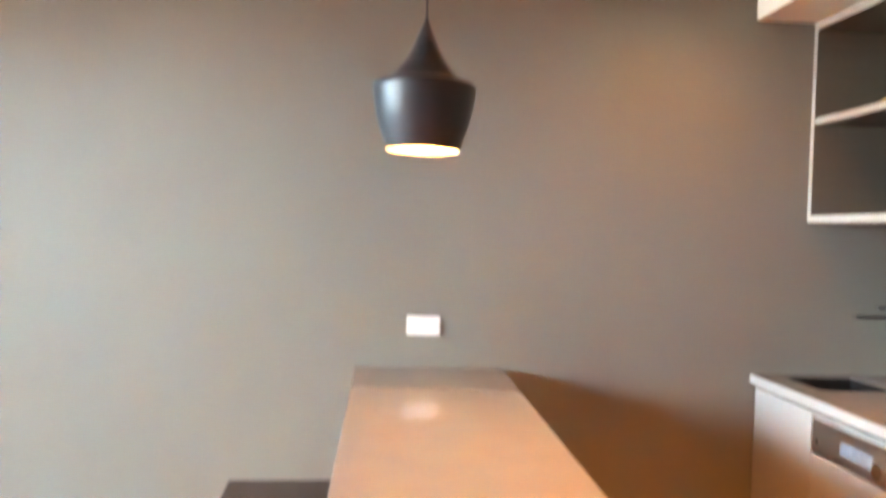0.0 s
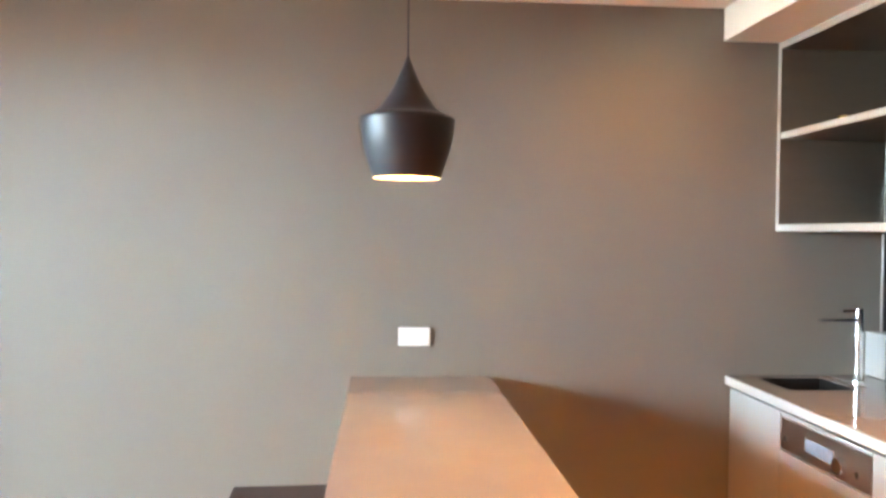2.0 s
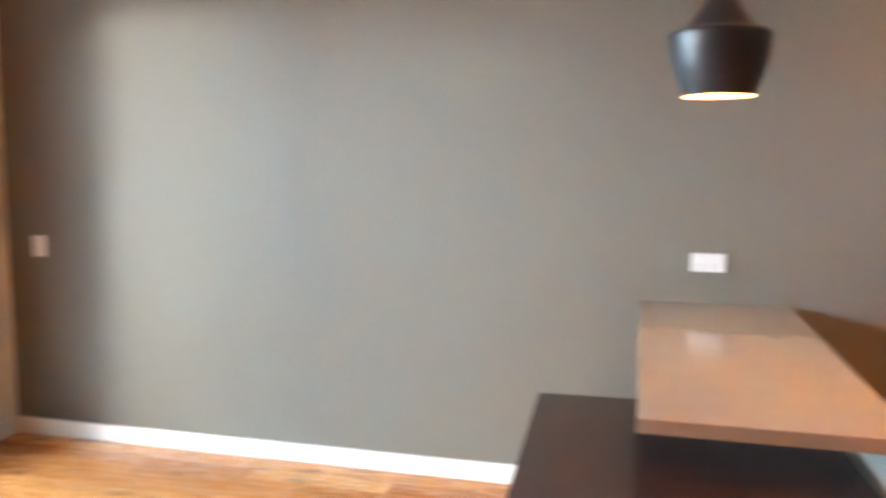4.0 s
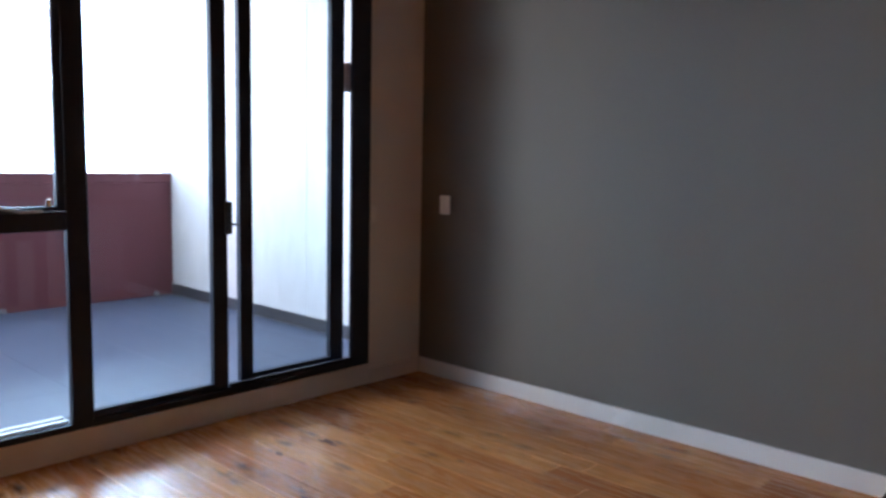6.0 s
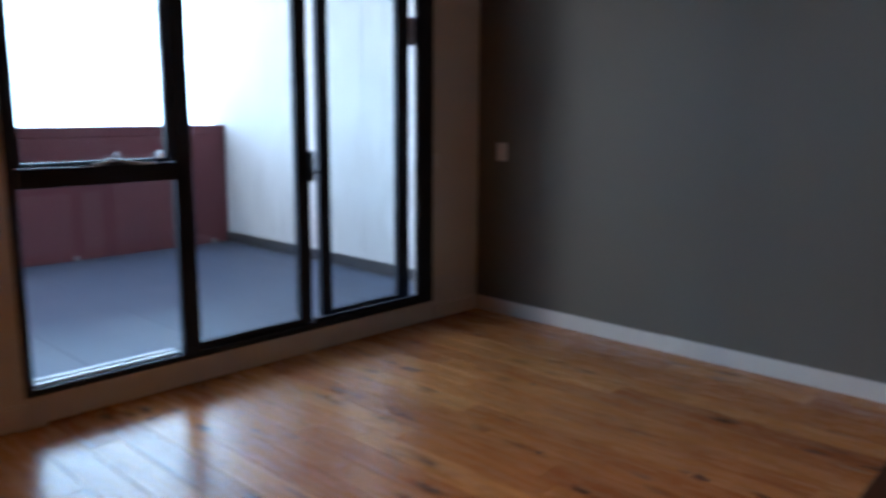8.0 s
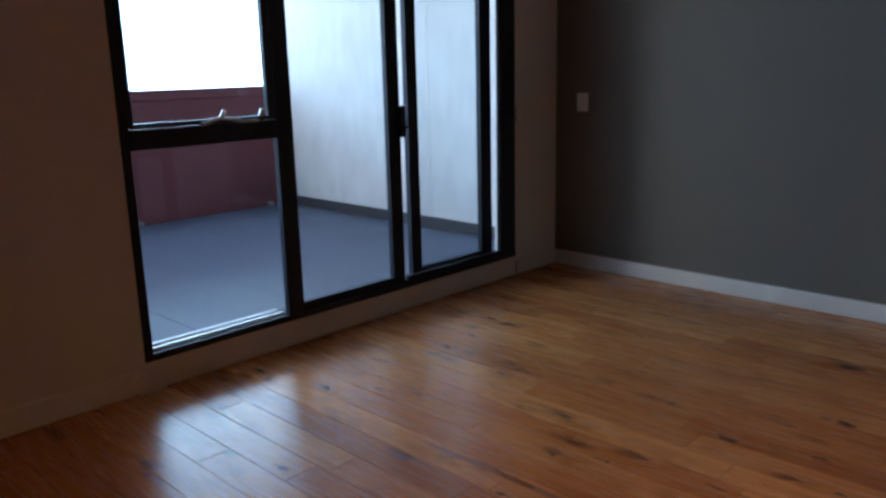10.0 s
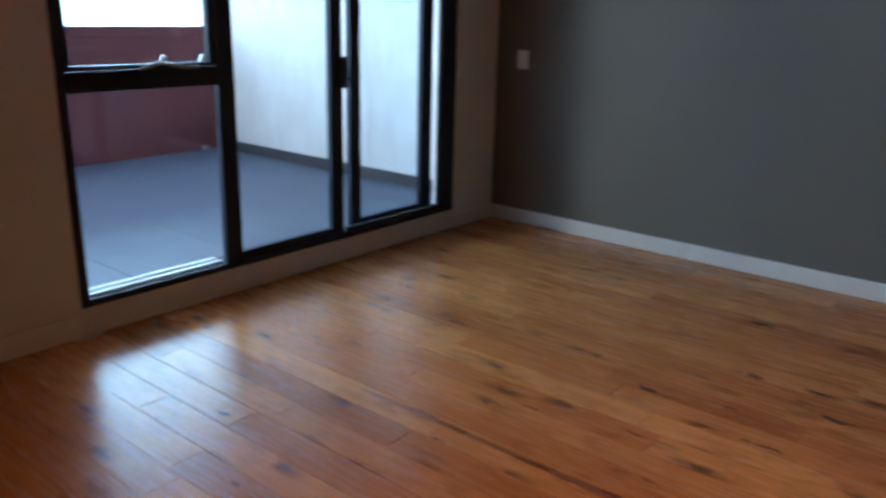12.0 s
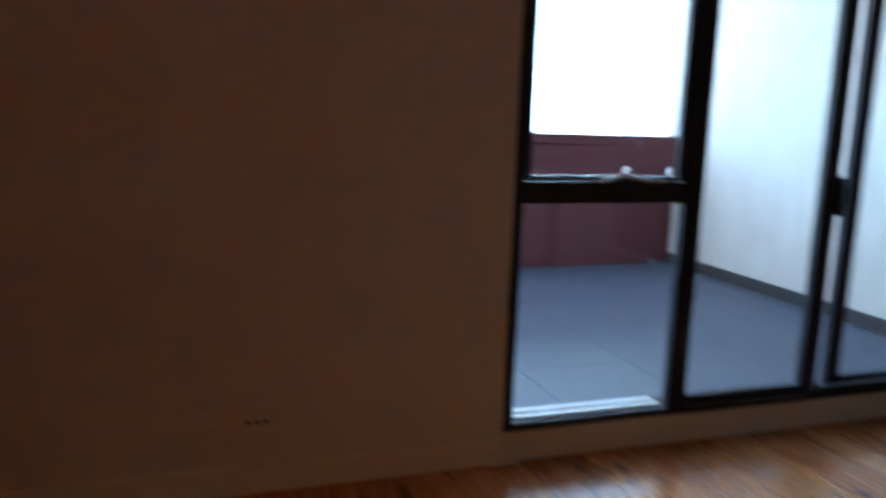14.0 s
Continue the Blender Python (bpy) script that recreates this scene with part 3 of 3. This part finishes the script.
PANELS = [("side_panel", (SF, XR - 0.001, -0.024, -0.0015, Z0, ZT)),
          ("bottom_panel", (SF, XR - 0.001, SE + 0.02, -0.0245, Z0, Z0 + 0.030)),
          ("shelf_board", (SF + 0.004, XR - 0.02, SE + 0.02, -0.0245, ZM, ZM + 0.028)),
          ("top_panel", (SF, XR - 0.001, SE + 0.02, -0.0245, ZT - 0.030, ZT)),
          ("side_panel", (SF, XR - 0.001, SE, SE + 0.0195, Z0, ZT)),
          ("back_panel", (XR - 0.019, XR - 0.002, SE + 0.02, -0.0245, Z0 + 0.030, ZT - 0.030))]
for name, d in PANELS:
    p = slab_part(name, d, BLACK_GLASS if name == "back_panel" else NICHE, shelf, bevel=0)
    if name != "back_panel":
        slab_part("edge_strip", (d[0] - 0.0025, d[0] - 0.0002, d[2], d[3], d[4], d[5]), EDGING, p, "pale edge banding", bevel=0)
for z0, z1 in ((Z0 + 0.030, ZM - 0.10), (ZM + 0.028, ZT - 0.13)):
    slab_part("back_trim", (XR - 0.026, XR - 0.0195, SE + 0.02, -0.03, z1, z1 + 0.010), EDGING, shelf, "pale trim line")
for z0, z1 in ((Z0 + 0.030, ZM), (ZM + 0.028, ZT - 0.030)):
    slab_part("back_trim", (XR - 0.026, XR - 0.0195, -0.040, -0.0305, z0 + 0.001, z1 - 0.001), EDGING, shelf, "pale trim line")
bm = bmesh.new()
lathe(bm, [(0.0, ZM + 0.0284), (0.034, ZM + 0.0284), (0.036, ZM + 0.034), (0.034, ZM + 0.042), (0.028, ZM + 0.044), (0.0, ZM + 0.043)], 1.955, -0.45, 32)
tagged(part("brass_puck", bm, BRASS, smooth=True), "small round brass puck on the shelf board", "puck")

# ---------------------------------------------------------------- wall plates
def socket_plate(x0, x1, z0, z1):
    s = thing("power_socket", ((x0 + x1) / 2, 0.0, (z0 + z1) / 2), "white plastic double power socket on the grey wall", "power socket")
    slab_part("plate", (x0, x1, -0.012, -0.0005, z0, z1), PLATE, s, bevel=0.003, seg=2)
    for k in (0.27, 0.73):
        xc = x0 + (x1 - x0) * k
        for dx, dz, lean in ((-0.008, -0.010, 0.35), (0.008, -0.010, -0.35), (0.0, -0.025, 0.0)):
            bm = bmesh.new()
            box(bm, -0.001, 0.001, -0.0126, -0.0119, -0.004, 0.004)
            o = part("socket_slot", bm, BLACK_PLASTIC, s)
            o.matrix_basis = Matrix.Translation((xc + dx, 0, (z0 + z1) / 2 + dz)) @ Matrix.Rotation(lean, 4, "Y")
            o.matrix_parent_inverse = s.matrix_world.inverted()
        slab_part("rocker", (xc - 0.005, xc + 0.005, -0.0165, -0.0122, z1 - 0.022, z1 - 0.008), PLATE, s, bevel=0.001)
    return s


socket_plate(0.206, 0.345, 1.036, 1.115)
s = thing("light_switch", (-3.117, 0.0, 1.04), "white plastic light switch plate on the grey wall", "light switch")
slab_part("plate", (-3.156, -3.078, -0.012, -0.0005, 0.985, 1.097), PLATE, s, bevel=0.003, seg=2)
for zc in (1.018, 1.056):
    slab_part("rocker", (-3.123, -3.111, -0.0165, -0.0122, zc - 0.008, zc + 0.008), PLATE, s, bevel=0.001)
s = thing("wall_switch", (XW, -0.40, 0.99), "small white switch box beside the door frame", "switch")
slab_part("box", (XW + 0.0005, XW + 0.026, -0.424, -0.386, 0.945, 1.035), PLATE, s, bevel=0.003, seg=2)
slab_part("rocker", (XW + 0.0262, XW + 0.031, -0.411, -0.399, 0.98, 1.00), PLATE, s, bevel=0.001)
s = thing("data_outlet", (XW, -3.71, 0.25), "white wall outlet plate with three dark sockets", "wall outlet")
slab_part("plate", (XW + 0.0005, XW + 0.010, -3.770, -3.655, 0.215, 0.290), PLATE, s, bevel=0.003, seg=2)
for yc in (-3.740, -3.712, -3.684):
    slab_part("port", (XW + 0.0102, XW + 0.0115, yc - 0.007, yc + 0.007, 0.249, 0.262), BLACK_PLASTIC, s, bevel=0)
s = thing("power_outlet", (XW, -3.95, 0.25), "white double power outlet low on the white wall", "power socket")
slab_part("plate", (XW + 0.0005, XW + 0.010, -4.055, -3.845, 0.243, 0.318), PLATE, s, bevel=0.003, seg=2)

# ---------------------------------------------------------------- floor boards
rng = random.Random(7)
floor = structure("floor", (XW, XR, YB, 0.0, -0.12, -0.016), UNDERLAY, "oiled hardwood floor of honey brown boards with dark knots", "floor")
BOARD = 0.130
VEIN_X0, VEIN_X1, VEIN_Y0, VEIN_Y1 = -2.15, -0.80, -2.378, -2.362
y = -0.002
board_meshes = {}
while y > YB:
    x = XW + 0.002 - rng.uniform(0.0, 1.0) * 0.9
    while x < XR:
        length = rng.choice((0.7, 1.0, 1.3, 1.6, 1.9))
        x0, x1 = max(x, XW + 0.002), min(x + length, XR - 0.002)
        if x1 - x0 > 0.05:
            key = round(x1 - x0, 3)
            if key not in board_meshes:
                bm = bmesh.new()
                box(bm, 0.0006, key - 0.0006, -BOARD + 0.0005, -0.0005, -0.0155, 0.0, 0.0008)
                board_meshes[key] = mesh_of("board", bm, FLOORWOOD)
            b = new("board", board_meshes[key])
            b.parent = floor
            b.location = (x0, max(y, YB + BOARD), rng.uniform(-0.0004, 0.0))
        x += length
    y -= BOARD

# a long dark gum vein along one board
bm = bmesh.new()
rim = []
for k in range(25):
    u = k / 24
    half = 0.007 + 0.014 * u + 0.0025 * math.sin(9 * u) if 0 < k < 24 else 0.0008
    mid = VEIN_Y0 + (VEIN_Y1 - VEIN_Y0) * u + 0.003 * math.sin(7 * u)
    rim.append((bm.verts.new((VEIN_X0 + (VEIN_X1 - VEIN_X0) * u, mid - half, 0.0004)), bm.verts.new((VEIN_X0 + (VEIN_X1 - VEIN_X0) * u, mid + half, 0.0004))))
for (a, b), (c, d) in zip(rim, rim[1:]):
    bm.faces.new((a, c, d, b))
part("gum_vein", bm, GUM, floor, "long dark gum vein in a board")

# the darkest knots, each a flattened blot drawn out along the grain
KNOTS = [(-2.76, -1.44, 0.040), (-2.89, -0.48, 0.040), (-2.34, -1.72, 0.045), (-2.26, -1.64, 0.050), (-2.14, -0.93, 0.035), (-1.67, -1.53, 0.040),
         (-1.10, -1.29, 0.055), (-0.90, -1.79, 0.045), (-1.36, -1.67, 0.050), (-1.62, -2.08, 0.030), (-1.52, -1.98, 0.032), (-1.72, -2.46, 0.030),
         (-1.25, -2.00, 0.035), (-1.76, -2.15, 0.030), (-2.36, -2.82, 0.032), (-1.99, -3.04, 0.026), (-1.08, -1.60, 0.028), (-2.73, -1.19, 0.060),
         (-1.24, -0.69, 0.040), (-1.95, -1.36, 0.030), (-0.78, -1.45, 0.060), (-2.62, -2.17, 0.035)]
for kx, ky, size in KNOTS:
    bm = bmesh.new()
    for k in range(4):
        grow = 0.85 if k == 0 else rng.uniform(0.25, 0.55)
        cx, cy = (kx, ky) if k == 0 else (kx + size * rng.uniform(-1.5, 1.5), ky + size * rng.uniform(-0.35, 0.35))
        lean, wide = rng.uniform(-0.25, 0.25), rng.uniform(0.22, 0.45)
        blot = []
        for j in range(14):
            a = 2 * math.pi * j / 14
            rr = grow * size * rng.uniform(0.65, 1.0)
            dx, dy = rr * math.cos(a), rr * wide * math.sin(a)
            blot.append(bm.verts.new((cx + dx - dy * lean, cy + dy + dx * lean, 0.0003 + 0.00004 * k)))
        bm.faces.new(blot)
    part("knot", bm, KNOT, floor, "dark knot in a board")

# balcony tiles
TILE = 0.60
for i in range(6):
    for j in range(12):
        x0, y1 = XW - T - 0.004 - i * TILE, YS - 0.013 - j * TILE
        x1 = x0 - TILE + 0.002
        x1 = max(x1, XP + 0.002)
        y0 = max(y1 - TILE + 0.002, -6.598)
        if x0 - x1 > 0.04 and y1 - y0 > 0.04:
            bm = bmesh.new()
            box(bm, x1, x0, y0, y1, ZB - 0.0118, ZB, 0.0008)
            t = part("tile", bm, BALCONY_TILE, bpy.data.objects["balcony_slab"])
